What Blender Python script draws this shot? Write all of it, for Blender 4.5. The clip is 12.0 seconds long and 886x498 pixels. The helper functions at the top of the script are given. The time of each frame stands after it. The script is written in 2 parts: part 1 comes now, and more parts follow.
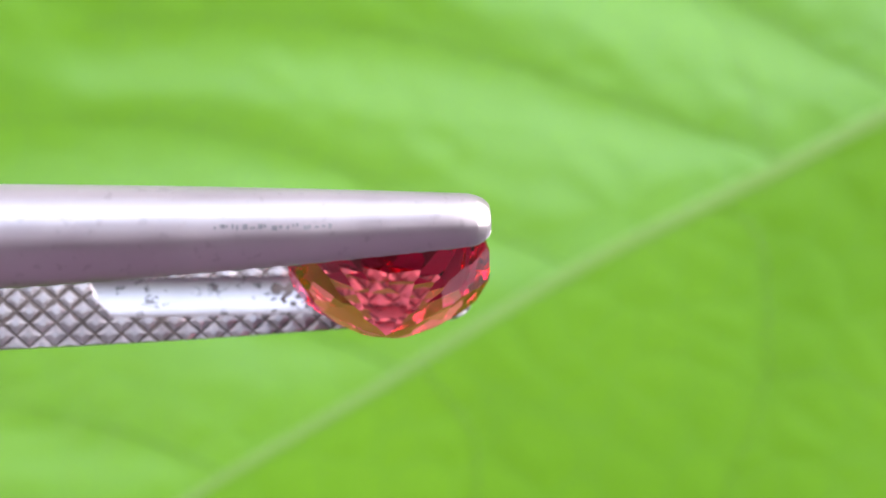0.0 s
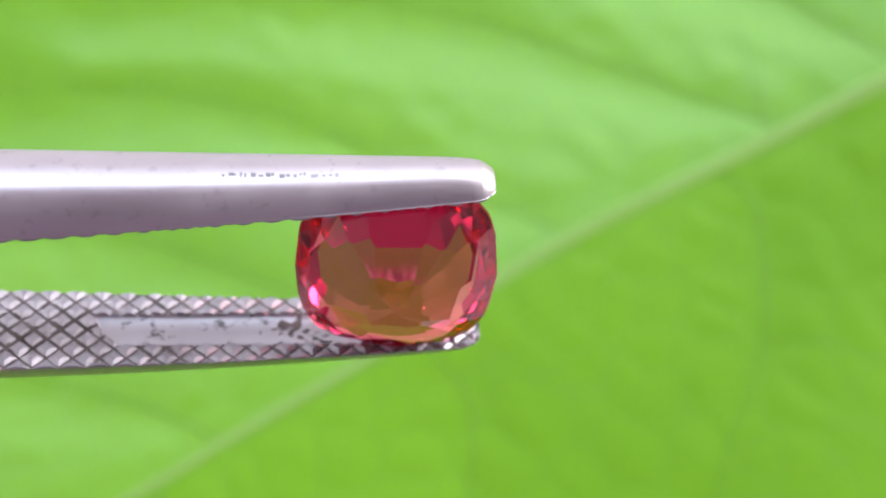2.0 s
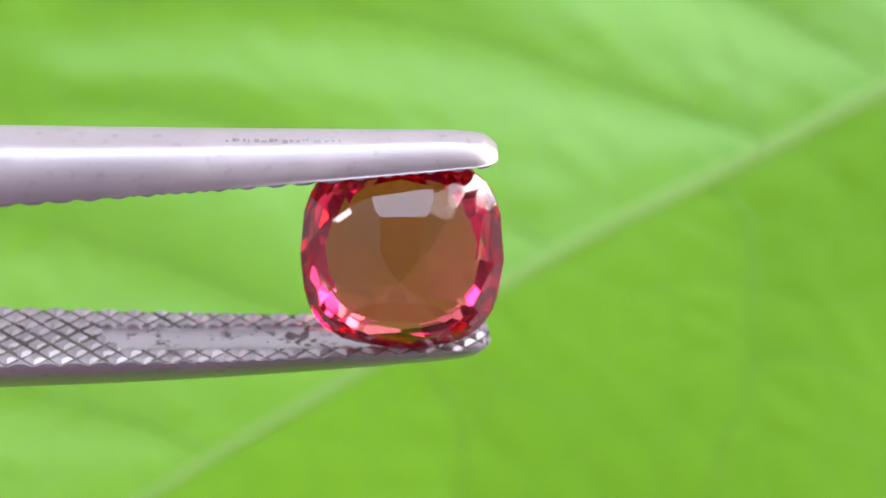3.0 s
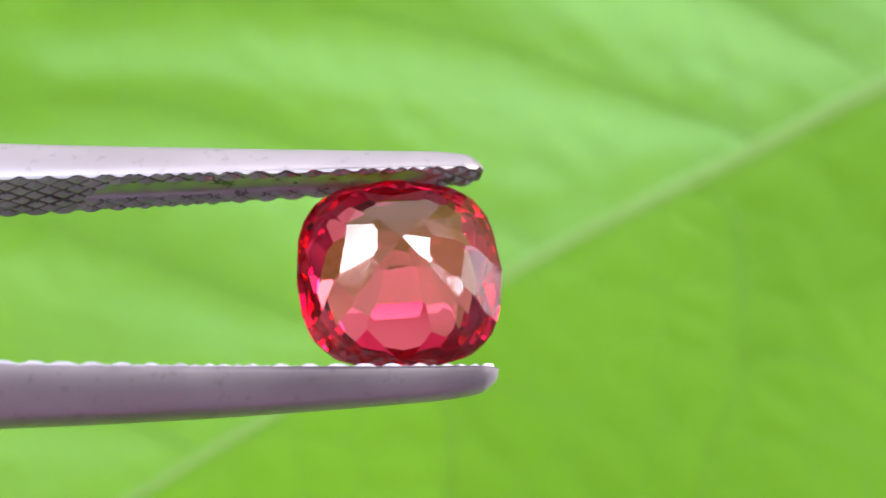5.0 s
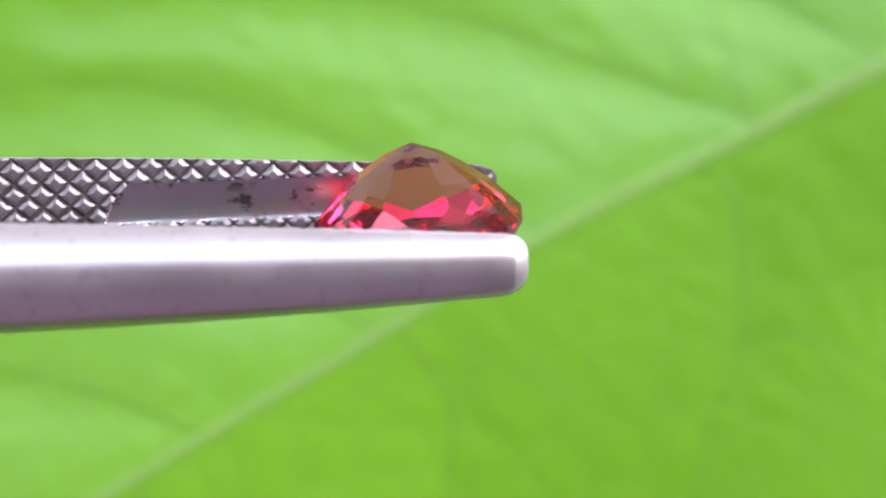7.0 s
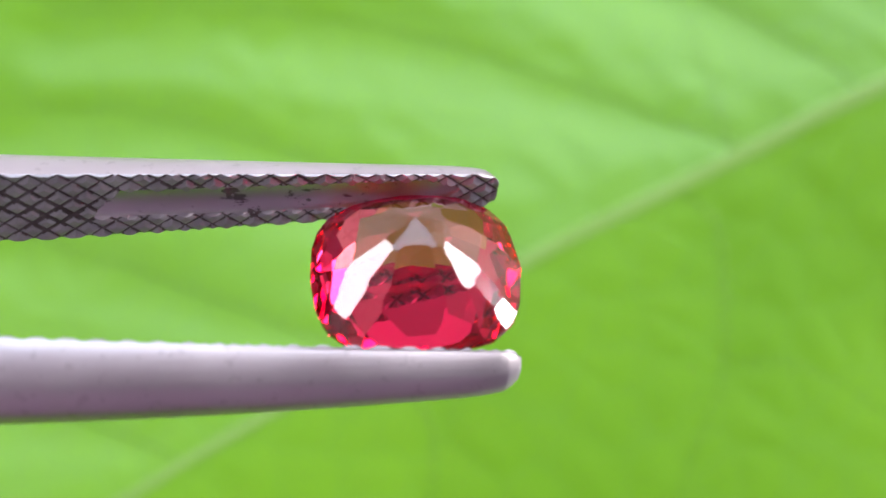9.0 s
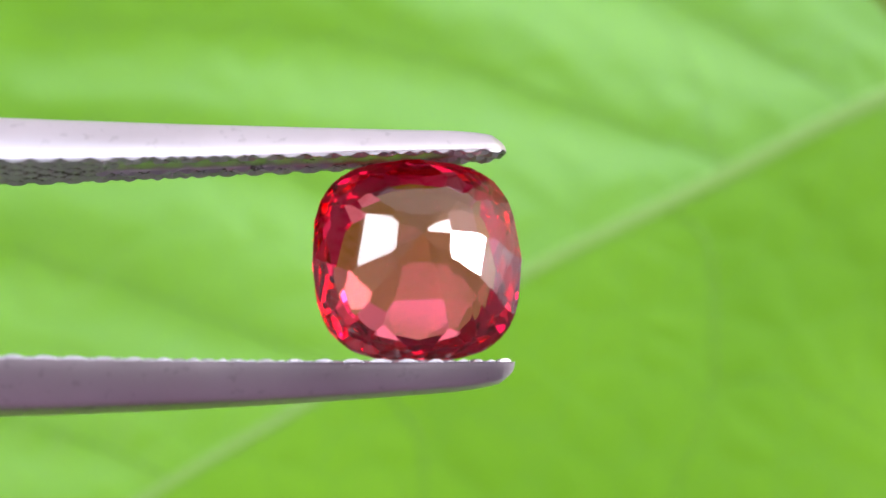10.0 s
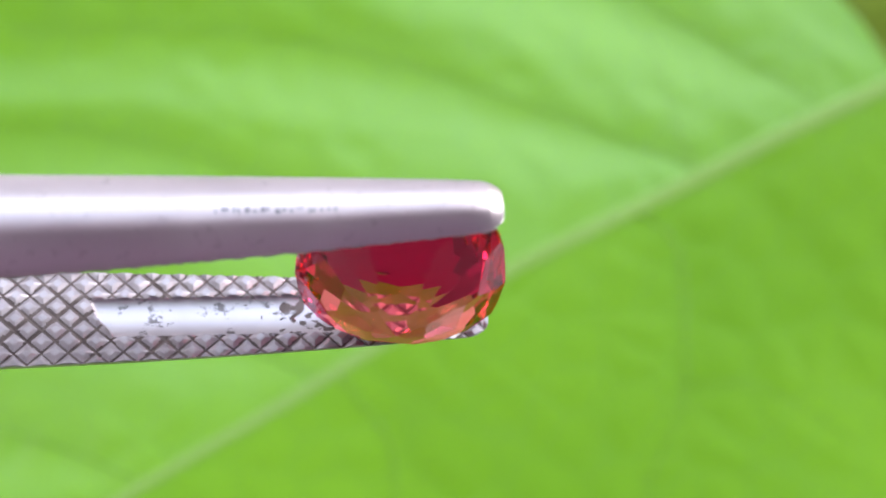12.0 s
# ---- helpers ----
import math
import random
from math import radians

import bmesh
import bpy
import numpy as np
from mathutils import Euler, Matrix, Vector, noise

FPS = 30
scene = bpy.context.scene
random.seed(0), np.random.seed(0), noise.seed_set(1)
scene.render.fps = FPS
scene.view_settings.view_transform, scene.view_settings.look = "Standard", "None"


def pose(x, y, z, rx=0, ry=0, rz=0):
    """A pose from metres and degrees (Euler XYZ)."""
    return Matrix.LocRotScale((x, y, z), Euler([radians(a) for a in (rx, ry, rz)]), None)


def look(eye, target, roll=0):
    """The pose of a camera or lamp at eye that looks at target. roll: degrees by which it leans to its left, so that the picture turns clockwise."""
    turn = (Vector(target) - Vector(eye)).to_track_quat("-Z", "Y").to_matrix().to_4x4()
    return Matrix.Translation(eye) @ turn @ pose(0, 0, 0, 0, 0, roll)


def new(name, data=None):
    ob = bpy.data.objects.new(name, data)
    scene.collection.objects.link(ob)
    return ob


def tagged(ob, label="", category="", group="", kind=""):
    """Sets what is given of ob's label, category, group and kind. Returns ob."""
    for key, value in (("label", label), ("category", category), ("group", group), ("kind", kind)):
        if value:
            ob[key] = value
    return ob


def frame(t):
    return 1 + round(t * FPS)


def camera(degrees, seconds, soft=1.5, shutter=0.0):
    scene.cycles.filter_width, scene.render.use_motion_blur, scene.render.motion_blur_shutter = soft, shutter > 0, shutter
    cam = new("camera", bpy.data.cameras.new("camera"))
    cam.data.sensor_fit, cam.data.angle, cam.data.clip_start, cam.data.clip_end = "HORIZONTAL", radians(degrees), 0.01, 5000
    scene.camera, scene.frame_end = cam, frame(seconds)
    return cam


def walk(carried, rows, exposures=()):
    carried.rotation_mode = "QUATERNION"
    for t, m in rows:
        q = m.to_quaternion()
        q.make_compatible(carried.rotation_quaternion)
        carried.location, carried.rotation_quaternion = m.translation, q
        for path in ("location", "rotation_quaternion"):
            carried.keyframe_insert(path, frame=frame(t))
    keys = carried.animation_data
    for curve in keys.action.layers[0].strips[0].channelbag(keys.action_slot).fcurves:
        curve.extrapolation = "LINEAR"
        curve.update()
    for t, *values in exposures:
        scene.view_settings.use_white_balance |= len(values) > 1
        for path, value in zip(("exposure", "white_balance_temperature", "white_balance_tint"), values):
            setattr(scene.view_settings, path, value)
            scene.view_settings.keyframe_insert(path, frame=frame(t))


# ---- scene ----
MM = 0.001


def mm(x, y, z, rx=0, ry=0, rz=0):
    """A pose from millimetres and degrees."""
    return pose(x * MM, y * MM, z * MM, rx, ry, rz)


# ---- camera: held over the leaf, looking straight down, drifting a little ----
cam = camera(25, 12.0, soft=1.7)
cam.data.dof.use_dof = True
cam.data.dof.focus_distance = 0.0595
cam.data.dof.aperture_fstop = 48
walk(cam, [
    (0.0, mm(-1.13, 0.81, 94.8)),
    (0.2, mm(-1.09, 0.74, 94.8)),
    (0.5, mm(-1.03, 0.64, 94.8)),
    (0.7, mm(-0.99, 0.52, 94.8)),
    (1.0, mm(-0.93, 0.34, 94.8)),
    (1.5, mm(-0.88, 0.20, 94.8)),
    (1.7, mm(-0.93, -0.49, 94.8)),
    (2.0, mm(-0.98, -0.61, 94.8)),
    (2.2, mm(-0.98, -0.48, 94.8)),
    (2.5, mm(-0.98, -0.29, 94.8)),
    (2.7, mm(-0.80, -0.19, 94.8)),
    (3.0, mm(-0.54, -0.02, 94.8)),
    (3.2, mm(-0.44, -0.12, 94.8)),
    (4.8, mm(-0.15, -0.02, 94.8)),
    (5.0, mm(-0.10, -0.05, 94.8)),
    (5.5, mm(0.00, 0.00, 94.8)),
    (6.0, mm(0.12, -0.05, 94.8)),
    (6.5, mm(0.15, -0.22, 94.8)),
    (7.0, mm(-0.10, -0.86, 94.8)),
    (7.5, mm(-0.12, -0.78, 94.8)),
    (7.7, mm(-0.07, -0.64, 94.8)),
    (9.3, mm(0.93, 0.49, 94.8)),
    (9.5, mm(1.05, 0.64, 94.8)),
    (9.8, mm(1.13, 0.87, 94.8)),
    (10.0, mm(1.17, 1.03, 94.8)),
    (10.2, mm(1.24, 1.09, 94.8)),
    (10.5, mm(1.35, 1.17, 94.8)),
    (11.0, mm(1.47, 1.52, 94.8)),
    (11.5, mm(1.83, 1.52, 94.8)),
    (11.8, mm(2.15, 1.37, 94.8)),
    (12.0, mm(2.45, 1.22, 94.8)),
])

# the tweezers' pivot lies midway between the two tips
GRIP = [
    (0.0, mm(-0.00, 0.58, 33.56, 69.7, 5.3, 1.23)),
    (0.2, mm(0.07, 0.51, 33.60, 65.0, 5.5, 0.80)),
    (0.5, mm(-0.13, -0.22, 33.82, 57.3, 5.8, 0.22)),
    (0.7, mm(-0.07, -0.75, 33.50, 56.0, 5.7, 0.30)),
    (1.0, mm(0.13, -0.33, 32.92, 50.2, 5.6, 0.50)),
    (1.5, mm(0.01, -0.81, 33.35, 49.4, 5.2, 0.56)),
    (1.7, mm(0.20, -0.59, 33.40, 48.0, 5.4, 0.70)),
    (2.0, mm(0.36, -0.81, 33.42, 45.9, 5.6, 0.76)),
    (2.2, mm(0.45, -0.31, 33.30, 44.0, 5.3, 0.80)),
    (2.5, mm(0.52, -0.38, 32.98, 39.9, 5.1, 0.89)),
    (2.7, mm(0.57, -0.24, 33.30, 36.0, 4.9, 0.85)),
    (3.0, mm(0.99, 0.10, 33.76, 30.4, 4.5, 0.87)),
    (3.2, mm(1.00, 0.37, 33.98, 27.4, 4.9, 1.04)),
    (4.8, mm(1.27, -0.52, 33.33, -14.0, 10.5, 0.48)),
    (5.0, mm(1.29, -0.74, 33.97, -18.5, 9.9, 0.54)),
    (5.5, mm(1.29, -0.88, 34.87, -32.0, 8.5, 0.58)),
    (6.0, mm(1.55, -0.72, 36.05, -50.3, 7.5, 1.14)),
    (6.5, mm(1.94, -0.26, 35.81, -62.8, 6.8, 1.40)),
    (7.0, mm(1.93, -0.13, 35.15, -68.4, 6.4, 1.69)),
    (7.5, mm(1.52, -0.64, 36.13, -66.1, 6.4, 1.58)),
    (7.7, mm(1.65, -0.87, 36.23, -63.8, 6.3, 1.27)),
    (9.3, mm(2.78, -0.22, 35.55, -27.9, 8.7, 0.12)),
    (9.5, mm(2.84, 0.23, 35.72, -23.8, 9.0, -0.01)),
    (9.8, mm(2.95, 0.50, 35.50, -17.0, 9.8, 0.00)),
    (10.0, mm(3.10, 0.76, 35.23, -10.1, 10.7, -0.01)),
    (10.2, mm(3.06, 0.63, 35.40, -4.5, 10.0, 0.15)),
    (10.5, mm(3.03, 0.61, 35.70, 4.0, 9.1, 0.35)),
    (11.0, mm(3.19, 0.79, 36.63, 17.8, 3.9, 0.46)),
    (11.5, mm(3.54, 1.57, 35.30, 43.0, 3.9, 1.39)),
    (11.8, mm(3.62, 1.19, 35.48, 54.4, 3.9, 1.35)),
    (12.0, mm(3.98, 0.91, 36.09, 61.4, 4.0, 1.35)),
]

# ---- light: bright windows in the walls of an unseen plain room ----
world = bpy.data.worlds.new("sky")
scene.world = world
scene.cycles.max_bounces, scene.cycles.glossy_bounces, scene.cycles.transmission_bounces = 20, 14, 14
world.use_nodes = True
sky = world.node_tree.nodes.new("ShaderNodeTexSky")
sky.sky_type, sky.sun_disc = "NISHITA", False
sky.sun_elevation, sky.sun_rotation = radians(40), radians(0)
world.node_tree.links.new(sky.outputs[0], world.node_tree.nodes["Background"].inputs[0])
world.node_tree.nodes["Background"].inputs[1].default_value = 0.1

# openings: one in the north wall, two in the east wall, one in the west wall
NORTH, SOUTH, EAST, WEST, LOW, TOP, TH = 1.35, -2.3, 1.15, -1.0, -0.75, 2.75, 0.12
WIN_W, WIN_LOW, WIN_HIGH = 1.54, 0.78, 2.15
# side openings: from y, to y, from z, to z, watts of daylight
SIDE_WINS = (("wall_east", EAST, EAST + TH, ((0.20, 0.54, 0.05, 0.54, 20), (0.70, 1.27, 0.28, 1.52, 37))),
             ("wall_west", WEST - TH, WEST, ((0.28, 0.92, 0.18, 0.90, 17),)))


def window_light(eye, target, width, height, watts, col):
    data = bpy.data.lights.new("window_daylight", "AREA")
    data.shape, data.size, data.size_y, data.energy, data.color = "RECTANGLE", width, height, watts, col
    new("window_daylight", data).matrix_world = look(eye, target)


mid = (WIN_LOW + WIN_HIGH) / 2
window_light((0, NORTH + 0.05, mid), (0, -1, mid), WIN_W - 0.04, WIN_HIGH - WIN_LOW - 0.04, 22.5, (0.54, 0.74, 1.0))
for _, x0, x1, bays in SIDE_WINS:
    for near, far, low, high, watts in bays:
        x, side, mid = (x0 + x1) / 2, (near + far) / 2, (low + high) / 2
        window_light((x, side, mid), (0, side, mid), far - near - 0.04, high - low - 0.04, watts, (1.0, 0.985, 0.985))


# ---- materials ----
def shader(name):
    mat = bpy.data.materials.new(name)
    mat.use_nodes = True
    return mat, mat.node_tree.nodes, mat.node_tree.links, mat.node_tree.nodes["Principled BSDF"]


def noise_of(nodes, links, scale, detail=3.0, rough=0.55, stretch=None):
    tex = nodes.new("ShaderNodeTexNoise")
    tex.inputs["Scale"].default_value, tex.inputs["Detail"].default_value, tex.inputs["Roughness"].default_value = scale, detail, rough
    coord = nodes.new("ShaderNodeTexCoord")
    if stretch:
        mapping = nodes.new("ShaderNodeMapping")
        mapping.inputs["Scale"].default_value = stretch
        links.new(coord.outputs["Object"], mapping.inputs[0])
        links.new(mapping.outputs[0], tex.inputs["Vector"])
    else:
        links.new(coord.outputs["Object"], tex.inputs["Vector"])
    return tex.outputs["Fac"]


def ramp_of(nodes, links, source, stops):
    ramp = nodes.new("ShaderNodeValToRGB")
    while len(ramp.color_ramp.elements) < len(stops):
        ramp.color_ramp.elements.new(0.5)
    for el, (at, col) in zip(ramp.color_ramp.elements, stops):
        el.position, el.color = at, (*col, 1)
    links.new(source, ramp.inputs[0])
    return ramp.outputs[0]


def mixed(nodes, links, fac, a, b):
    mix = nodes.new("ShaderNodeMix")
    mix.data_type = "RGBA"
    for sock, v in ((mix.inputs[0], fac), (mix.inputs[6], a), (mix.inputs[7], b)):
        if isinstance(v, (tuple, float, int)):
            sock.default_value = (*v, 1) if isinstance(v, tuple) else v
        else:
            links.new(v, sock)
    return mix.outputs[2]


def bumped(nodes, links, bsdf, height, strength, distance):
    bump = nodes.new("ShaderNodeBump")
    bump.inputs["Strength"].default_value, bump.inputs["Distance"].default_value = strength, distance
    links.new(height, bump.inputs["Height"])
    links.new(bump.outputs[0], bsdf.inputs["Normal"])


def plaster(name, col):
    mat, n, l, b = shader(name)
    l.new(ramp_of(n, l, noise_of(n, l, 3.0), [(0.3, tuple(c * 0.95 for c in col)), (0.7, col)]), b.inputs["Base Color"])
    b.inputs["Roughness"].default_value = 0.85
    bumped(n, l, b, noise_of(n, l, 180), 0.2, 0.002)
    return mat


def steel_satin():
    mat, n, l, b = shader("satin_steel")
    b.inputs["Metallic"].default_value = 1
    cloud = noise_of(n, l, 260, 4)
    col = ramp_of(n, l, cloud, [(0.3, (0.61, 0.535, 0.56)), (0.7, (0.68, 0.605, 0.635))])
    speck = ramp_of(n, l, noise_of(n, l, 2600, 2), [(0.30, (0.62, 0.6, 0.6)), (0.38, (1, 1, 1))])
    mul = n.new("ShaderNodeMix")
    mul.data_type, mul.blend_type = "RGBA", "MULTIPLY"
    mul.inputs[0].default_value = 0.35
    l.new(col, mul.inputs[6]), l.new(speck, mul.inputs[7])
    l.new(mul.outputs[2], b.inputs["Base Color"])
    l.new(ramp_of(n, l, noise_of(n, l, 500, 4), [(0.3, (0.41,) * 3), (0.7, (0.49,) * 3)]), b.inputs["Roughness"])
    bumped(n, l, b, noise_of(n, l, 7000, 3, 0.6, (0.05, 1, 1)), 0.22, 0.00002)
    return mat


def steel_knurled():
    mat, n, l, b = shader("knurled_steel")
    b.inputs["Metallic"].default_value = 1
    grime = ramp_of(n, l, noise_of(n, l, 420, 5, 0.65), [(0.58, (0, 0, 0)), (0.72, (0.6, 0.6, 0.6))])
    base = ramp_of(n, l, noise_of(n, l, 900, 3), [(0.3, (0.40, 0.365, 0.405)), (0.7, (0.52, 0.48, 0.525))])
    l.new(mixed(n, l, grime, base, (0.16, 0.12, 0.11)), b.inputs["Base Color"])
    l.new(ramp_of(n, l, grime, [(0, (0.55,) * 3), (1, (0.66,) * 3)]), b.inputs["Roughness"])
    bumped(n, l, b, noise_of(n, l, 5000, 3), 0.25, 0.00003)
    return mat


def steel_stained():
    mat, n, l, b = shader("stained_steel")
    b.inputs["Metallic"].default_value = 1
    smudge = ramp_of(n, l, noise_of(n, l, 1500, 6, 0.72, (0.7, 1, 1)), [(0.57, (0, 0, 0)), (0.62, (0.85, 0.85, 0.85))])
    base = ramp_of(n, l, noise_of(n, l, 300, 3), [(0.3, (0.50, 0.455, 0.485)), (0.7, (0.60, 0.55, 0.585))])
    l.new(mixed(n, l, smudge, base, (0.12, 0.10, 0.10)), b.inputs["Base Color"])
    b.inputs["Roughness"].default_value = 0.4
    bumped(n, l, b, noise_of(n, l, 4000, 3), 0.2, 0.00003)
    return mat


def leaf_green():
    mat, n, l, b = shader("leaf_green")
    broad = ramp_of(n, l, noise_of(n, l, 55, 3), [(0.30, (0.112, 0.294, 0.003)), (0.52, (0.130, 0.323, 0.005)), (0.72, (0.147, 0.352, 0.008))])
    cells = n.new("ShaderNodeTexVoronoi")
    cells.feature = "DISTANCE_TO_EDGE"
    cells.inputs["Scale"].default_value = 420
    coord = n.new("ShaderNodeTexCoord")
    l.new(coord.outputs["Object"], cells.inputs["Vector"])
    net = ramp_of(n, l, cells.outputs["Distance"], [(0.0, (1, 1, 1)), (0.08, (0, 0, 0))])
    fac = n.new("ShaderNodeMath")
    fac.operation = "MULTIPLY"
    fac.inputs[1].default_value = 0.25
    l.new(net, fac.inputs[0])
    l.new(mixed(n, l, fac.outputs[0], broad, (0.12, 0.30, 0.03)), b.inputs["Base Color"])
    b.inputs["Roughness"].default_value = 0.36
    b.inputs["Specular IOR Level"].default_value = 0.70
    bumped(n, l, b, cells.outputs["Distance"], 0.3, 0.0003)
    return mat


def plain(name, a, b_, scale, rough, spec=0.5):
    mat, n, l, b = shader(name)
    l.new(ramp_of(n, l, noise_of(n, l, scale, 4), [(0.3, a), (0.7, b_)]), b.inputs["Base Color"])
    b.inputs["Roughness"].default_value, b.inputs["Specular IOR Level"].default_value = rough, spec
    return mat


def red_gem():
    mat, n, l, b = shader("red_gem")
    n.remove(b)
    fres = n.new("ShaderNodeFresnel")
    fres.inputs[0].default_value = 1.76
    refr = n.new("ShaderNodeBsdfRefraction")
    refr.inputs["Color"].default_value, refr.inputs["Roughness"].default_value, refr.inputs["IOR"].default_value = (0.96, 0.405, 0.435, 1), 0, 1.76
    gloss = n.new("ShaderNodeBsdfGlossy")
    gloss.inputs["Roughness"].default_value = 0
    l.new(mixed(n, l, fres.outputs[0], (1.0, 0.97, 0.98), (0.93, 0.11, 0.42)), gloss.inputs["Color"])
    mix = n.new("ShaderNodeMixShader")
    l.new(fres.outputs[0], mix.inputs[0]), l.new(refr.outputs[0], mix.inputs[1]), l.new(gloss.outputs[0], mix.inputs[2])
    l.new(mix.outputs[0], n["Material Output"].inputs[0])
    return mat


WALL = plaster("grey_wall_plaster", (0.42, 0.40, 0.425))
# unseen mauve wall and ceiling: tones set for bounce and steel reflections
PINK = plaster("unseen_mauve_reflector_wall", (0.62, 0.41, 0.545))
CEIL = plaster("unseen_toned_ceiling", (0.27, 0.165, 0.235))
FLOOR = plain("floor_boards", (0.10, 0.065, 0.045), (0.15, 0.10, 0.07), 6, 0.5)
SHEET = plain("unseen_table_white", (0.60, 0.59, 0.61), (0.67, 0.66, 0.68), 60, 0.5)
STEEL, KNURL, STAINED = steel_satin(), steel_knurled(), steel_stained()
LEAF = leaf_green()
RIB = plain("leaf_rib", (0.205, 0.37, 0.075), (0.225, 0.395, 0.095), 150, 0.4)
VEIN = plain("leaf_vein", (0.124, 0.30, 0.018), (0.14, 0.318, 0.028), 150, 0.4)
OLIVE = plain("olive_leaf", (0.11, 0.185, 0.004), (0.15, 0.22, 0.008), 60, 0.5)
GEM = red_gem()
DARK_GROOVE_AND_SOIL = plain("dark_groove_and_soil", (0.08, 0.06, 0.06), (0.19, 0.155, 0.155), 1500, 0.7, 0.3)
INK = plain("worn_marking", (0.16, 0.15, 0.17), (0.32, 0.30, 0.33), 900, 0.5)


# ---- mesh helpers ----
def part(name, bm, material, parent=None, label=""):
    data = bpy.data.meshes.new(name)
    bm.to_mesh(data)
    bm.free()
    for m in material if isinstance(material, tuple) else (material,):
        data.materials.append(m)
    ob = new(name, data)
    ob.parent = parent
    return tagged(ob, label)


def thing(name, label, category, **more):
    return tagged(new(name), label, category, **more)


def box(bm, lo, hi, bevel=0.0):
    made = bmesh.ops.create_cube(bm, size=1)["verts"]
    for v in made:
        v.co = Vector([lo[i] + (v.co[i] + 0.5) * (hi[i] - lo[i]) for i in range(3)])
    if bevel:
        edges = list({e for v in made for e in v.link_edges})
        bmesh.ops.bevel(bm, geom=edges, offset=bevel, segments=2, affect="EDGES")


def structure(name, boxes, material, label):
    bm = bmesh.new()
    for lo, hi in boxes:
        box(bm, lo, hi)
    return tagged(part(name, bm, material), label, name.split("_")[0], kind="structure")


# ---- an unseen room round the table, added to shape bounce and reflections ----
structure("floor", [((WEST - TH, SOUTH - TH, LOW - TH), (EAST + TH, NORTH + TH, LOW))], FLOOR, "dark brown floor of an unseen plain room")
structure("ceiling", [((WEST - TH, SOUTH - TH, TOP), (EAST + TH, NORTH + TH, TOP + TH))], CEIL, "unseen pinkish lilac ceiling, toned for the reflections from overhead")
for name, x0, x1, bays in SIDE_WINS:
    stops = [SOUTH, *(y for bay in bays for y in bay[:2]), NORTH]
    piers = [((x0, p, LOW), (x1, q, TOP)) for p, q in zip(stops[0::2], stops[1::2])]
    fills = [((x0, near, z0), (x1, far, z1)) for near, far, low, high, _ in bays for z0, z1 in ((LOW, low), (high, TOP))]
    structure(name, piers + fills, WALL, "grey plaster wall with bright window openings" if len(bays) > 1 else "grey plaster wall with a bright window opening")
structure("wall_south", [((WEST - TH, SOUTH - TH, LOW), (EAST + TH, SOUTH, TOP))], PINK, "unseen mauve wall, added to tint and brighten reflections")
W2 = WIN_W / 2
structure("wall_north", [
    ((WEST - TH, NORTH, LOW), (-W2, NORTH + TH, TOP)), ((W2, NORTH, LOW), (EAST + TH, NORTH + TH, TOP)),
    ((-W2, NORTH, LOW), (W2, NORTH + TH, WIN_LOW)), ((-W2, NORTH, WIN_HIGH), (W2, NORTH + TH, TOP))],
    WALL, "grey plaster wall with a bright window opening")


# ---- unseen table added under the leaf; whiteness and south edge set for reflections ----
def build_table():
    table = thing("table", "unseen white table added under the leaf, brightening the steel's reflections", "table")
    table.location = (0, 0, LOW)
    bm = bmesh.new()
    box(bm, (-0.5, -0.055, 0.72), (0.5, 0.60, 0.75), 0.004)
    part("tabletop", bm, SHEET, table)
    for sx in (-1, 1):
        for sy in (-1, 1):
            bm = bmesh.new()
            box(bm, (sx * 0.44 - 0.025, 0.27 + sy * 0.26 - 0.025, 0), (sx * 0.44 + 0.025, 0.27 + sy * 0.26 + 0.025, 0.72), 0.004)
            part("leg", bm, SHEET, table)


build_table()

# ---- the leaf: its own axes run along the midrib (a) and across it (b), in millimetres from the stalk end ----
LEAF_LONG, LEAF_HALF = 90.0, 28.5


def half_width(a):
    k = np.clip((a + 0.1) / LEAF_LONG, 0, 1)
    return LEAF_HALF * np.sqrt(np.clip(1 - (2 * k - 1) ** 2, 0, 1)) * (1 - 0.25 * k ** 3)


def smooth_line(points, n):
    """A smooth row of n points through the given ones."""
    p = [Vector(q) for q in points]
    p = [2 * p[0] - p[1]] + p + [2 * p[-1] - p[-2]]
    out = []
    for s in np.linspace(0, len(points) - 1.0001, n):
        i, f = int(s) + 1, s - int(s)
        a, b, c, d = p[i - 1:i + 3]
        out.append(0.5 * (2 * b + (c - a) * f + (2 * a - 5 * b + 4 * c - d) * f ** 2 + (3 * b - a - 3 * c + d) * f ** 3))
    return np.array([v[0] for v in out]), np.array([v[1] for v in out])


RIB_A, RIB_B = smooth_line([(-14, 1.6), (-4, 0.5), (4.8, -0.12), (9.3, -0.22), (13.3, -0.4), (18, -0.6), (23, -0.58), (30.4, -0.2), (37, 0.0), (41.5, 0.2), (60, 0.5), (88, 0)], 160)


def rib_line(a):
    """The midrib bends slightly."""
    return np.interp(a, RIB_A, RIB_B)


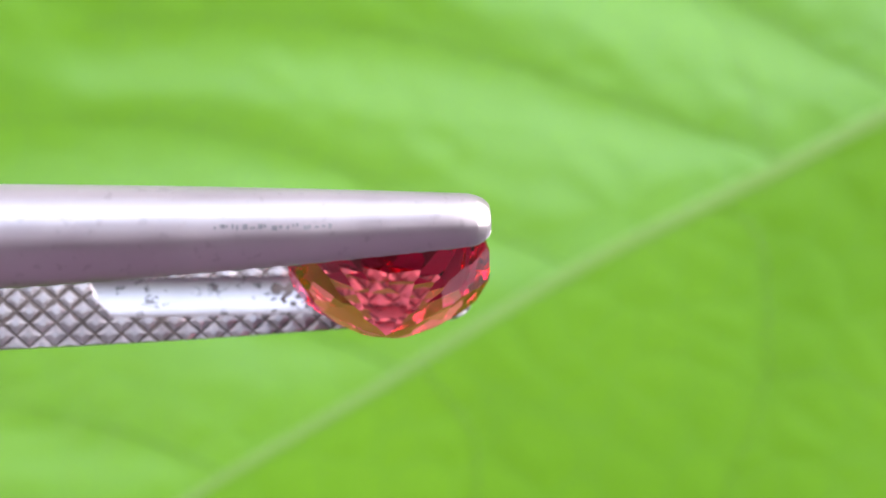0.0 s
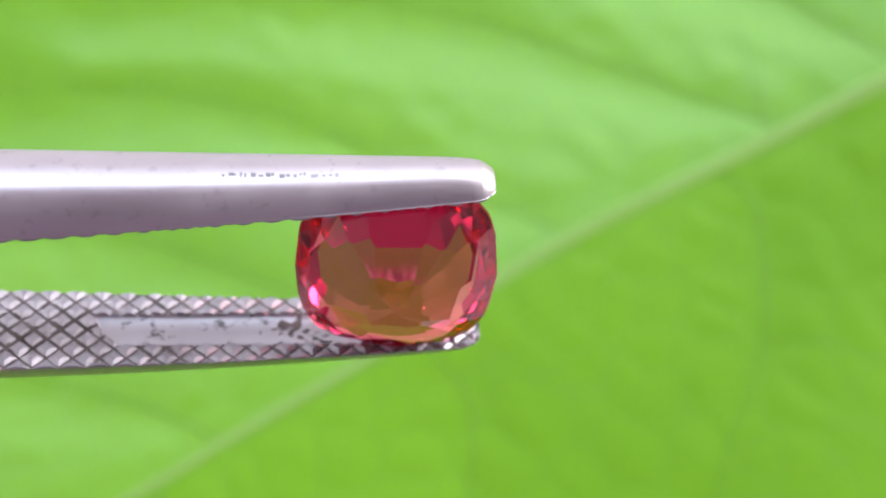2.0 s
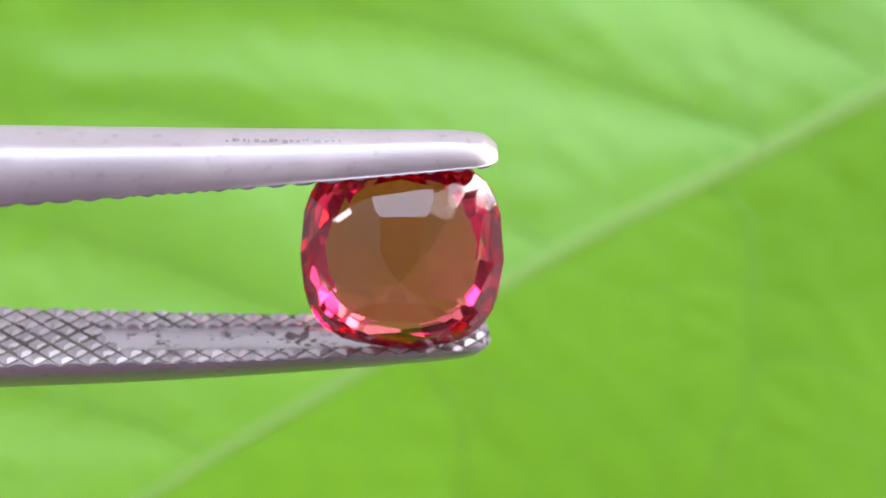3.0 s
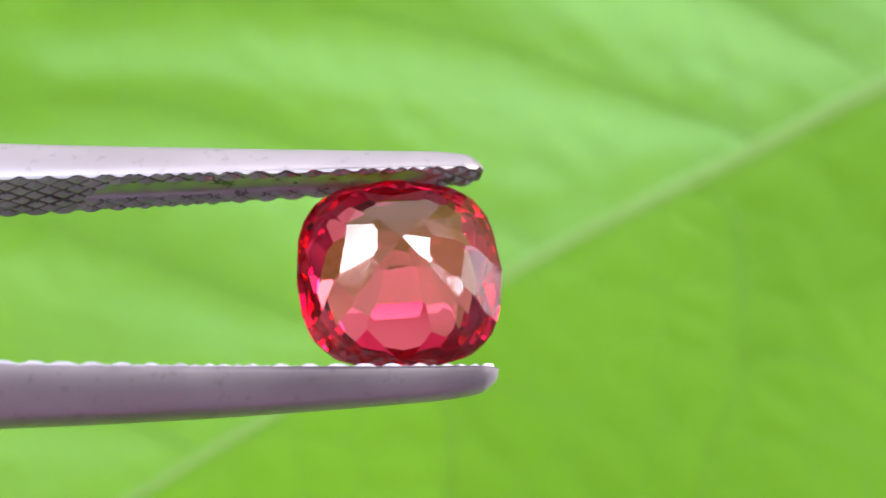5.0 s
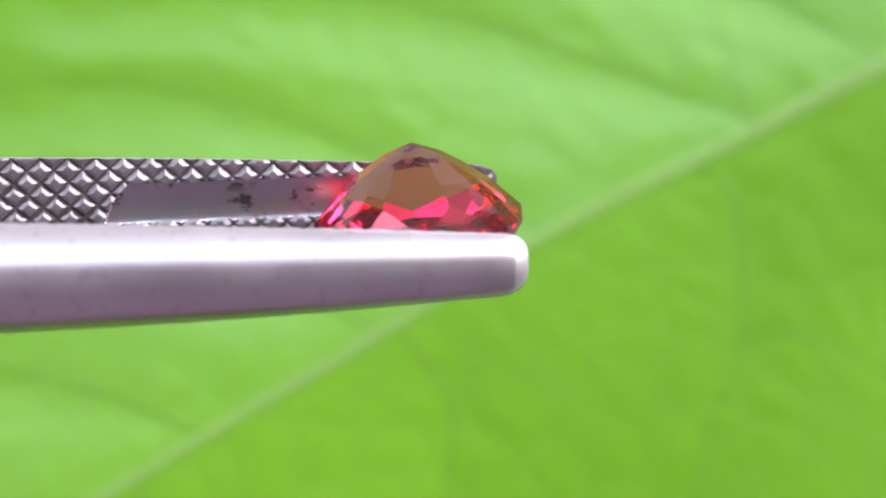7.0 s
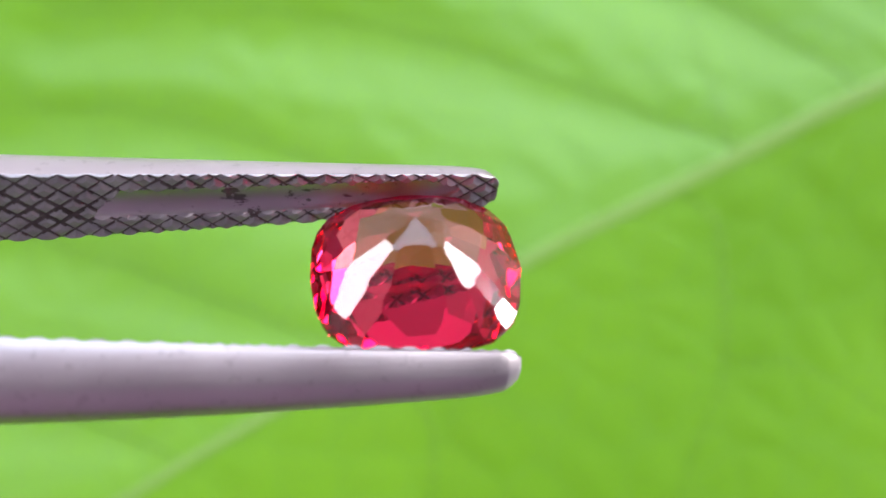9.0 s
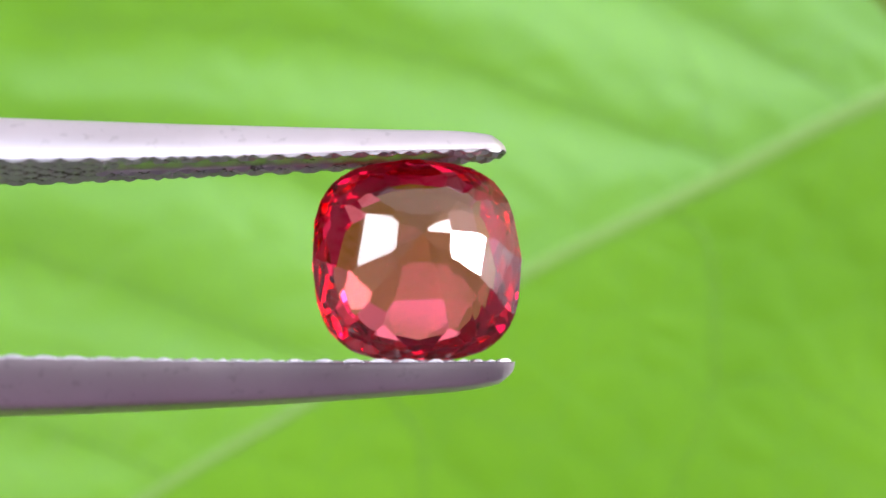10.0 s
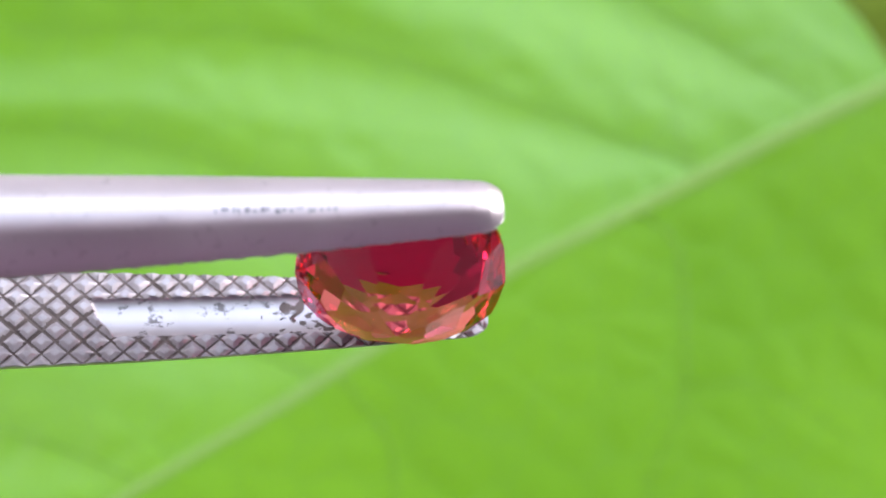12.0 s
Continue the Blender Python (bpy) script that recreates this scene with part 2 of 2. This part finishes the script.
# side veins in leaf axes: (points, radius at the midrib); b < 0 is the half towards the window
VEINS = [(smooth_line(p, 26), r) for p, r in (
    ([(3.6, -0.2), (4.3, -2.0), (6.5, -6.0), (10, -11), (15, -16)], 0.10),
    ([(9.9, -0.7), (9.2, -3.6), (8.6, -6.5), (9.5, -11)], 0.06),
    ([(9.6, -0.6), (12, -3.5), (15.4, -7.5), (18.9, -11.2), (22.7, -14.5), (28, -18), (34, -21)], 0.08),
    ([(19.8, -0.6), (21.8, -3.3), (25, -7.5), (29, -12), (34, -16), (40, -19)], 0.08),
    ([(28.5, -0.4), (31, -3.5), (35, -8), (40, -13), (46, -17)], 0.09),
    ([(37.3, -0.1), (38.8, -2.0), (40.3, -3.6), (43.4, -6.4), (49, -11), (55, -15)], 0.10),
    ([(55, 0.4), (58, -3), (63, -8), (70, -13)], 0.12),
    ([(13.0, -0.5), (12.2, 1.2), (12.3, 2.7), (13.6, 5.4), (15.2, 7.9), (18.1, 10.3), (19.6, 11.9), (24, 17)], 0.075),
    ([(14.7, 7.2), (12.4, 8.6), (10.7, 10.6), (9.5, 13)], 0.045),
    ([(27.7, -0.2), (27.4, 1.4), (27.1, 3.4), (27.9, 5.3), (29.0, 6.9), (31, 10), (35, 15)], 0.075),
    ([(40.7, 0.1), (40.8, 1.0), (41.6, 4), (44, 9), (49, 15)], 0.08),
    ([(56, 0.4), (57, 3), (60, 8), (66, 13)], 0.12))]


def vein_gap(a, b):
    """Distance to the nearest large side vein."""
    best = np.full(a.shape, 99.0)
    for (va, vb), r in VEINS:
        if r < 0.07:
            continue
        for i in range(len(va) - 1):
            p, q = np.array((va[i], vb[i])), np.array((va[i + 1], vb[i + 1]))
            d = q - p
            s = np.clip(((a - p[0]) * d[0] + (b - p[1]) * d[1]) / (d @ d), 0, 1)
            best = np.minimum(best, np.hypot(a - p[0] - s * d[0], b - p[1] - s * d[1]))
    return best


def blade_height(a, b):
    off = b - rib_line(a)
    gap, rib = vein_gap(a, b - 1.4 * np.clip(-off / 4, 0, 1)), np.abs(off)
    spread = np.where(off < 0, 0.9 + 0.09 * rib, 1.3)
    deep = np.where(off < 0, 0.13 * spread, 0.06)
    quilt = deep * (1 - np.exp(-(gap / spread) ** 2)) * (1 - np.exp(-(rib / 1.4) ** 2))
    x = np.maximum(-off, 0)
    roof = -0.08 * x - 4.1 * np.tanh(0.064 * x) + 0.085 * np.maximum(off, 0)
    ripple = np.where(off < 0, 0.014, 0.008) * np.sin((0.93 * a + 0.37 * b) * 2.7 + 1.5 * np.sin(b * 0.5)) * (1 - np.exp(-(rib / 1.5) ** 2)) * (1 - np.exp(-(gap / 1.5) ** 2))
    wave = 0.06 * np.sin(a * 0.31 + 0.6) * np.sin(b * 0.27 + 1.0)
    return 8.0 + 0.05 * (np.clip(a, 8, 60) - 20) + quilt + roof + wave + ripple


def build_leaf(name, m, material, label, ribbed=True):
    leaf = thing(name, label, "leaf")
    leaf.matrix_world = m
    na, nb = 230, 150
    ka = (1 - np.cos(np.linspace(0.02, 1, na) * math.pi * 0.97)) / 2 * LEAF_LONG
    kb = np.linspace(-1, 1, nb)
    A, B = np.meshgrid(ka, kb, indexing="ij")
    B = B * half_width(A) * np.where(B < 0, 1 + 0.50 * (1 - np.exp(-A / 6)), 1)    # the half towards the window is broader
    H = np.maximum(blade_height(A, B), 0.35)
    bm = bmesh.new()
    sheets = []
    for thick in (0.0, -0.28):
        sheets.append([[bm.verts.new((A[i, j] * MM, B[i, j] * MM, (H[i, j] + thick) * MM)) for j in range(nb)] for i in range(na)])
    up, down = sheets
    for i in range(na - 1):
        for j in range(nb - 1):
            bm.faces.new((up[i][j], up[i + 1][j], up[i + 1][j + 1], up[i][j + 1])).smooth = True
            bm.faces.new((down[i][j], down[i][j + 1], down[i + 1][j + 1], down[i + 1][j])).smooth = True
    rim = [(i, 0) for i in range(na)] + [(na - 1, j) for j in range(1, nb)] + [(i, nb - 1) for i in range(na - 2, -1, -1)] + [(0, j) for j in range(nb - 2, 0, -1)]
    for (i, j), (k, q) in zip(rim, rim[1:] + rim[:1]):
        bm.faces.new((up[i][j], down[i][j], down[k][q], up[k][q]))
    bmesh.ops.recalc_face_normals(bm, faces=bm.faces)
    part("blade", bm, material, leaf)
    if ribbed:
        aa = np.linspace(-14, 86, 90)
        part("midrib", tube([(a, rib_line(a), (blade_height(np.array([a]), np.array([rib_line(a)]))[0]) + 0.02) for a in aa],
                            [max(0.39 - 0.005 * (a - 5), 0.07) for a in aa], 12, 0.2), RIB, leaf, "pale green raised midrib")
        for (va, vb), r in VEINS:
            zz = blade_height(va, vb)
            part("vein", tube([(x, y, z + 0.02) for x, y, z in zip(va, vb, zz)], [1.05 * r * (1 - 0.6 * i / 25) for i in range(26)], 8, 0.3), VEIN, leaf)
    return leaf


def tube(points, radii, sides, flat):
    """A tapered tube through points, in millimetres, flattened in z."""
    bm = bmesh.new()
    rings = []
    for i, p in enumerate(points):
        q, r = Vector(points[max(i - 1, 0)]), Vector(points[min(i + 1, len(points) - 1)])
        side = (r - q).cross(Vector((0, 0, 1))).normalized()
        ring = []
        for k in range(sides):
            w = 2 * math.pi * k / sides
            ring.append(bm.verts.new((Vector(p) + side * radii[i] * math.cos(w) + Vector((0, 0, 1)) * radii[i] * flat * math.sin(w)) * MM))
        rings.append(ring)
    for u, v in zip(rings, rings[1:]):
        for k in range(sides):
            bm.faces.new((u[k], u[(k + 1) % sides], v[(k + 1) % sides], v[k])).smooth = True
    bm.faces.new(rings[0]), bm.faces.new(rings[-1])
    bmesh.ops.recalc_face_normals(bm, faces=bm.faces)
    return bm


LEAF_TURN = 180 + 28.35
build_leaf("leaf", mm(22.4, 8.8, 0.0, 0, 0, LEAF_TURN), LEAF, "fresh green leaf with a pale midrib lying on the table")
build_leaf("leaf", mm(18.5, 9.5, -3.6, 0, 0, 38), OLIVE, "olive-green leaf under the edge of the other leaf", False)


# ---- the tweezers: x runs to the tips, y from arm to arm, z to the open side of the gem, in millimetres ----
def bow(near, far, u):
    k = np.clip((u - 20) / 100, 0, 1)
    k = k * k * (3 - 2 * k)
    return near * (1 - k) + far * k


def arm_gap(u, upper):
    v = np.minimum(u, 20)
    near = 3.083 - 0.0547 * v + 0.0007 * v * v if upper else 3.115 + 0.0091 * v - 0.0014 * v * v
    return bow(near, 0.55, u)


def arm_thick(u, upper):
    v = np.minimum(u, 20)
    return bow(0.769 + 0.0565 * v + 0.0002 * v * v if upper else 0.737 + 0.0678 * v - 0.0008 * v * v, 1.3, u)


def arm_half(u, upper):
    v = np.minimum(u, 20)
    return bow(0.786 + 0.0772 * v - 0.0014 * v * v if upper else 0.9125 + 0.0675 * v - 0.0013 * v * v, 4.6, u)




def ridge(n):
    """The outer profile across an arm, from -1 to 1 and 0 to 1: a crowned back between two bevels, with softened edges."""
    keys = ((-1.0, 0.0), (-1.0, 0.10), (-0.52, 0.90), (0.0, 1.0), (0.52, 0.90), (1.0, 0.10), (1.0, 0.0))
    along = np.cumsum([0] + [math.hypot(q[0] - p[0], q[1] - p[1]) for p, q in zip(keys, keys[1:])])
    fine = np.linspace(0, along[-1], 241)
    out = []
    for k in (0, 1):
        line = np.interp(fine, along, [p[k] for p in keys])
        padded = np.concatenate([2 * line[0] - line[12:0:-1], line, 2 * line[-1] - line[-2:-14:-1]])
        soft = np.convolve(np.convolve(padded, np.ones(13) / 13, "same"), np.ones(13) / 13, "same")[12:-12]
        turn = math.pi * (1 - fine / along[-1])
        out.append(np.interp(np.linspace(0, along[-1], n), fine, 0.4 * soft + 0.6 * (np.cos(turn), np.sin(turn))[k]))
    return out


PITCH_X, PITCH_Z, TOOTH = 0.82, 0.78, 0.12


def tooth_cut(u, z):
    """Depth below the flat tooth tops: two crossing rows of V grooves, and a hollow along the middle. Also tells where the hollow is."""
    p, q = (u / PITCH_X + z / PITCH_Z) % 1, (u / PITCH_X - z / PITCH_Z) % 1
    rise = np.minimum(1 - np.abs(2 * p - 1), 1 - np.abs(2 * q - 1))
    cut = TOOTH * (1 - np.clip(rise / 0.60, 0, 1))
    fade = np.clip((26 - u) / 0.5, 0, 1)
    cut = cut * fade + TOOTH * 0.5 * (1 - fade)
    width = 0.64 * np.clip((u - 1.1) / 1.2, 0, 1) ** 0.5 * np.clip((11.9 - 0.6 * z - u) / 0.15, 0, 1)
    inside = np.clip(1 - np.abs(z / np.maximum(width, 1e-6)) ** 2, 0, 1)
    hollow = (inside > 0) & (width > 0.02)
    return np.where(hollow, TOOTH * 0.8 + 0.15 * inside ** 0.5, cut), hollow


def build_arm(parent, upper):
    sign = 1 if upper else -1
    u = np.concatenate([[0, 0.02, 0.05, 0.1, 0.16, 0.22, 0.28, 0.34, 0.39, 0.41, 0.43, 0.46], np.arange(0.5, 24, PITCH_X / 16), np.linspace(24, 27, 20), np.linspace(29, 122, 32)])
    nz, na = 65, 37
    s = np.linspace(1, -1, nz)
    arc_z, arc_y = ridge(na)
    # the nose: rounded in plan, with a ground chamfer that ends in a clear edge
    soft = np.sqrt(np.clip(1 - (1 - np.clip(u / 0.75, 0, 1)) ** 2, 0, 1))
    nose = np.clip(u / 0.42, 0, 1)
    taper = np.sqrt(np.clip(1 - (1 - np.clip(u / 1.9, 0, 1)) ** 2, 0, 1))
    w, th, g = arm_half(u, upper) * (0.45 + 0.55 * soft), arm_thick(u, upper) * (0.36 + 0.22 * nose + 0.42 * taper), arm_gap(u, upper)
    bm = bmesh.new()
    rings = []
    for i in range(len(u)):
        ring = []
        inner = s * (w[i] - 0.008)
        cut, _ = tooth_cut(np.full(nz, u[i]), inner)
        cut = cut * np.clip(0.8 + 0.2 * (w[i] - np.abs(inner)) / 0.22, 0.8, 1)
        if i < 5:
            cut = cut * i / 5 + 0.05
        for z, c in zip(inner, cut):
            ring.append(bm.verts.new((-u[i] * MM, sign * (g[i] + c) * MM, z * MM)))
        for k, (z, y) in enumerate(zip(arc_z, arc_y)):
            ring.append(bm.verts.new((-u[i] * MM, sign * (g[i] + max(th[i] * y, 0.09)) * MM, w[i] * z * MM)))
        rings.append(ring)
    n = nz + na
    for r, q in zip(rings, rings[1:]):
        for k in range(n):
            face = bm.faces.new((r[k], r[(k + 1) % n], q[(k + 1) % n], q[k]))
            face.smooth = nz <= k < n - 1
            face.material_index = 0 if face.smooth else 1
            if k < nz - 1:
                c = face.calc_center_median() / MM
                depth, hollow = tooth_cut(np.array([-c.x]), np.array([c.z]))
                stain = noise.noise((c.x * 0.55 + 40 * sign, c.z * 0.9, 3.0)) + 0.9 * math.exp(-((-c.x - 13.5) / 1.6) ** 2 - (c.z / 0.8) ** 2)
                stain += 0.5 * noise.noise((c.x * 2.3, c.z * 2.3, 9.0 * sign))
                # every groove bottom takes the dark colour; the stain noise widens it
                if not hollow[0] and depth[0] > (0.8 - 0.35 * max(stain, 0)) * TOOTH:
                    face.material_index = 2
                if hollow[0]:
                    soiled = noise.noise((c.x * 1.3, c.z * 2.0, 5.0 * sign)) + 0.9 * noise.noise((c.x * 4.1, c.z * 5.0, 7.0))
                    spot = math.exp(-((-c.x - 6.0) / 1.6) ** 2) if not upper else 1.1 * math.exp(-((-c.x - 8.2) / 0.45) ** 2 - ((c.z - 0.35) / 0.3) ** 2)
                    face.material_index = 2 if soiled * 0.8 + spot > 1.12 else 3
    bm.faces.new(rings[0]), bm.faces.new(rings[-1])
    bmesh.ops.recalc_face_normals(bm, faces=bm.faces)
    arm = part("arm", bm, (STEEL, KNURL, DARK_GROOVE_AND_SOIL, STAINED), parent, "satin steel arm with a diamond-knurled inner face")
    if upper:
        build_marking(arm)
    return arm


def build_marking(arm):
    """A row of small worn engraved marks on the outer side."""
    rng = random.Random(11)
    outer = ridge(121)
    bm = bmesh.new()
    u = 4.7
    while u < 8.1:
        long, z = rng.uniform(0.05, 0.16), 0.36 + rng.uniform(-0.04, 0.04)
        across = z / arm_half(u, True)
        up, ahead = np.interp((across, across + 0.1), *outer)
        lean = math.atan2((up - ahead) * arm_thick(u, True), 0.1 * arm_half(u, True))
        y = arm_gap(u, True) + arm_thick(u, True) * up
        verts = bmesh.ops.create_cube(bm, size=1)["verts"]
        m = mm(-u, y, z, math.degrees(lean)) @ Matrix.Diagonal((long * MM, 0.012 * MM, rng.uniform(0.07, 0.15) * MM, 1))
        bmesh.ops.transform(bm, matrix=m, verts=verts)
        u += long + rng.uniform(0.04, 0.14)
    part("marking", bm, INK, arm, "faint worn grey engraved marks")


def build_tweezers():
    tool = thing("tweezers", "satin stainless steel gem tweezers gripping the red stone", "tweezers")
    for upper in (True, False):
        build_arm(tool, upper)
    bm = bmesh.new()
    box(bm, (-122 * MM, -0.7 * MM, -4.2 * MM), (-108 * MM, 0.7 * MM, 4.2 * MM), 0.2 * MM)
    part("joint", bm, STEEL, tool, "welded steel joint")
    return tool


# ---- the stone: cut plane by plane out of a block ----
STONE_R = 3.027


def outline(turn):
    """Distance of the girdle's flat at that angle: a square with well-rounded corners."""
    k = 2.9 / 1.9
    return STONE_R * (abs(math.cos(turn)) ** k + abs(math.sin(turn)) ** k) ** (1 / k)


def build_stone():
    bm = bmesh.new()
    box(bm, (-4, -4, -2), (4, 4, 4))
    rng = random.Random(5)

    def cut(normal, dist):
        geom = bm.verts[:] + bm.edges[:] + bm.faces[:]
        made = bmesh.ops.bisect_plane(bm, geom=geom, plane_co=normal * dist, plane_no=normal, clear_outer=True)
        edges = [e for e in made["geom_cut"] if isinstance(e, bmesh.types.BMEdge)]
        if len(edges) > 2:
            bmesh.ops.contextual_create(bm, geom=edges)

    def tier(turns, slope, reach, rise, front=True):
        """Flats facing the given turns, which lean by slope degrees from the girdle's plane and pass through the place reach (of the outline), rise mm."""
        for degrees in turns:
            turn = radians(degrees + rng.uniform(-1.5, 1.5))
            lean = radians(slope + rng.uniform(-1.0, 1.0))
            flat = outline(turn) * reach
            normal = Vector((math.cos(turn) * math.sin(lean), math.sin(turn) * math.sin(lean), math.cos(lean) * (1 if front else -1)))
            cut(normal, flat * math.sin(lean) + rise * math.cos(lean))

    around = [(i + 0.5) * 22.5 for i in range(16)]
    wide, between = [(i + 0.5) * 30 for i in range(12)], [i * 30 for i in range(12)]
    # the hand-cut sectors of the underside are uneven: broad ones to both sides, narrow ones between
    sectors = (-10, 18, 40, 64, 90, 114, 138, 175, 211, 238, 268, 290, 308, 327)
    tier([(i + 0.5) * 11.25 for i in range(32)], 90, 1.0, 0)
    tier(around, 48, 1.0, 0.07)
    tier(sectors, 41, 0.78, 0.81)
    tier(sectors, 34, 0.53, 1.47)
    tier(sectors, 22, 0.23, 2.08)
    tier(wide, 52, 1.0, 0.05, False)
    tier(between, 37, 0.80, 0.80, False)
    tier(wide, 25, 0.62, 1.20, False)
    cut(Vector((0, -math.sin(radians(2)), -math.cos(radians(2)))), 1.45)
    bmesh.ops.remove_doubles(bm, verts=bm.verts, dist=0.004)
    bmesh.ops.scale(bm, verts=bm.verts, vec=(MM, 1.013 * MM, MM))
    bmesh.ops.recalc_face_normals(bm, faces=bm.faces)
    stone = thing("gemstone", "faceted pinkish-red cushion-cut transparent stone held in tweezers", "gemstone")
    levels = (("pavilion", 0.1, 2, "pointed underside of long facets"), ("girdle", -0.1, 0.1, "narrow faceted edge"), ("crown", -2, -0.1, "faceted top with a flat table"))
    for name, low, high, label in levels:
        side = bm.copy()
        gone = [f for f in side.faces if not low < f.normal.z <= high]
        bmesh.ops.delete(side, geom=gone, context="FACES")
        part(name, side, GEM, stone, label)
    bm.free()
    return stone


tweezers = build_tweezers()
gemstone = build_stone()
SEAT = mm(-2.80, -0.09, 0.22, -9.0, -5.0, 0)


def motions():
    walk(tweezers, GRIP)
    walk(gemstone, [(t, m @ SEAT) for t, m in GRIP])


motions()
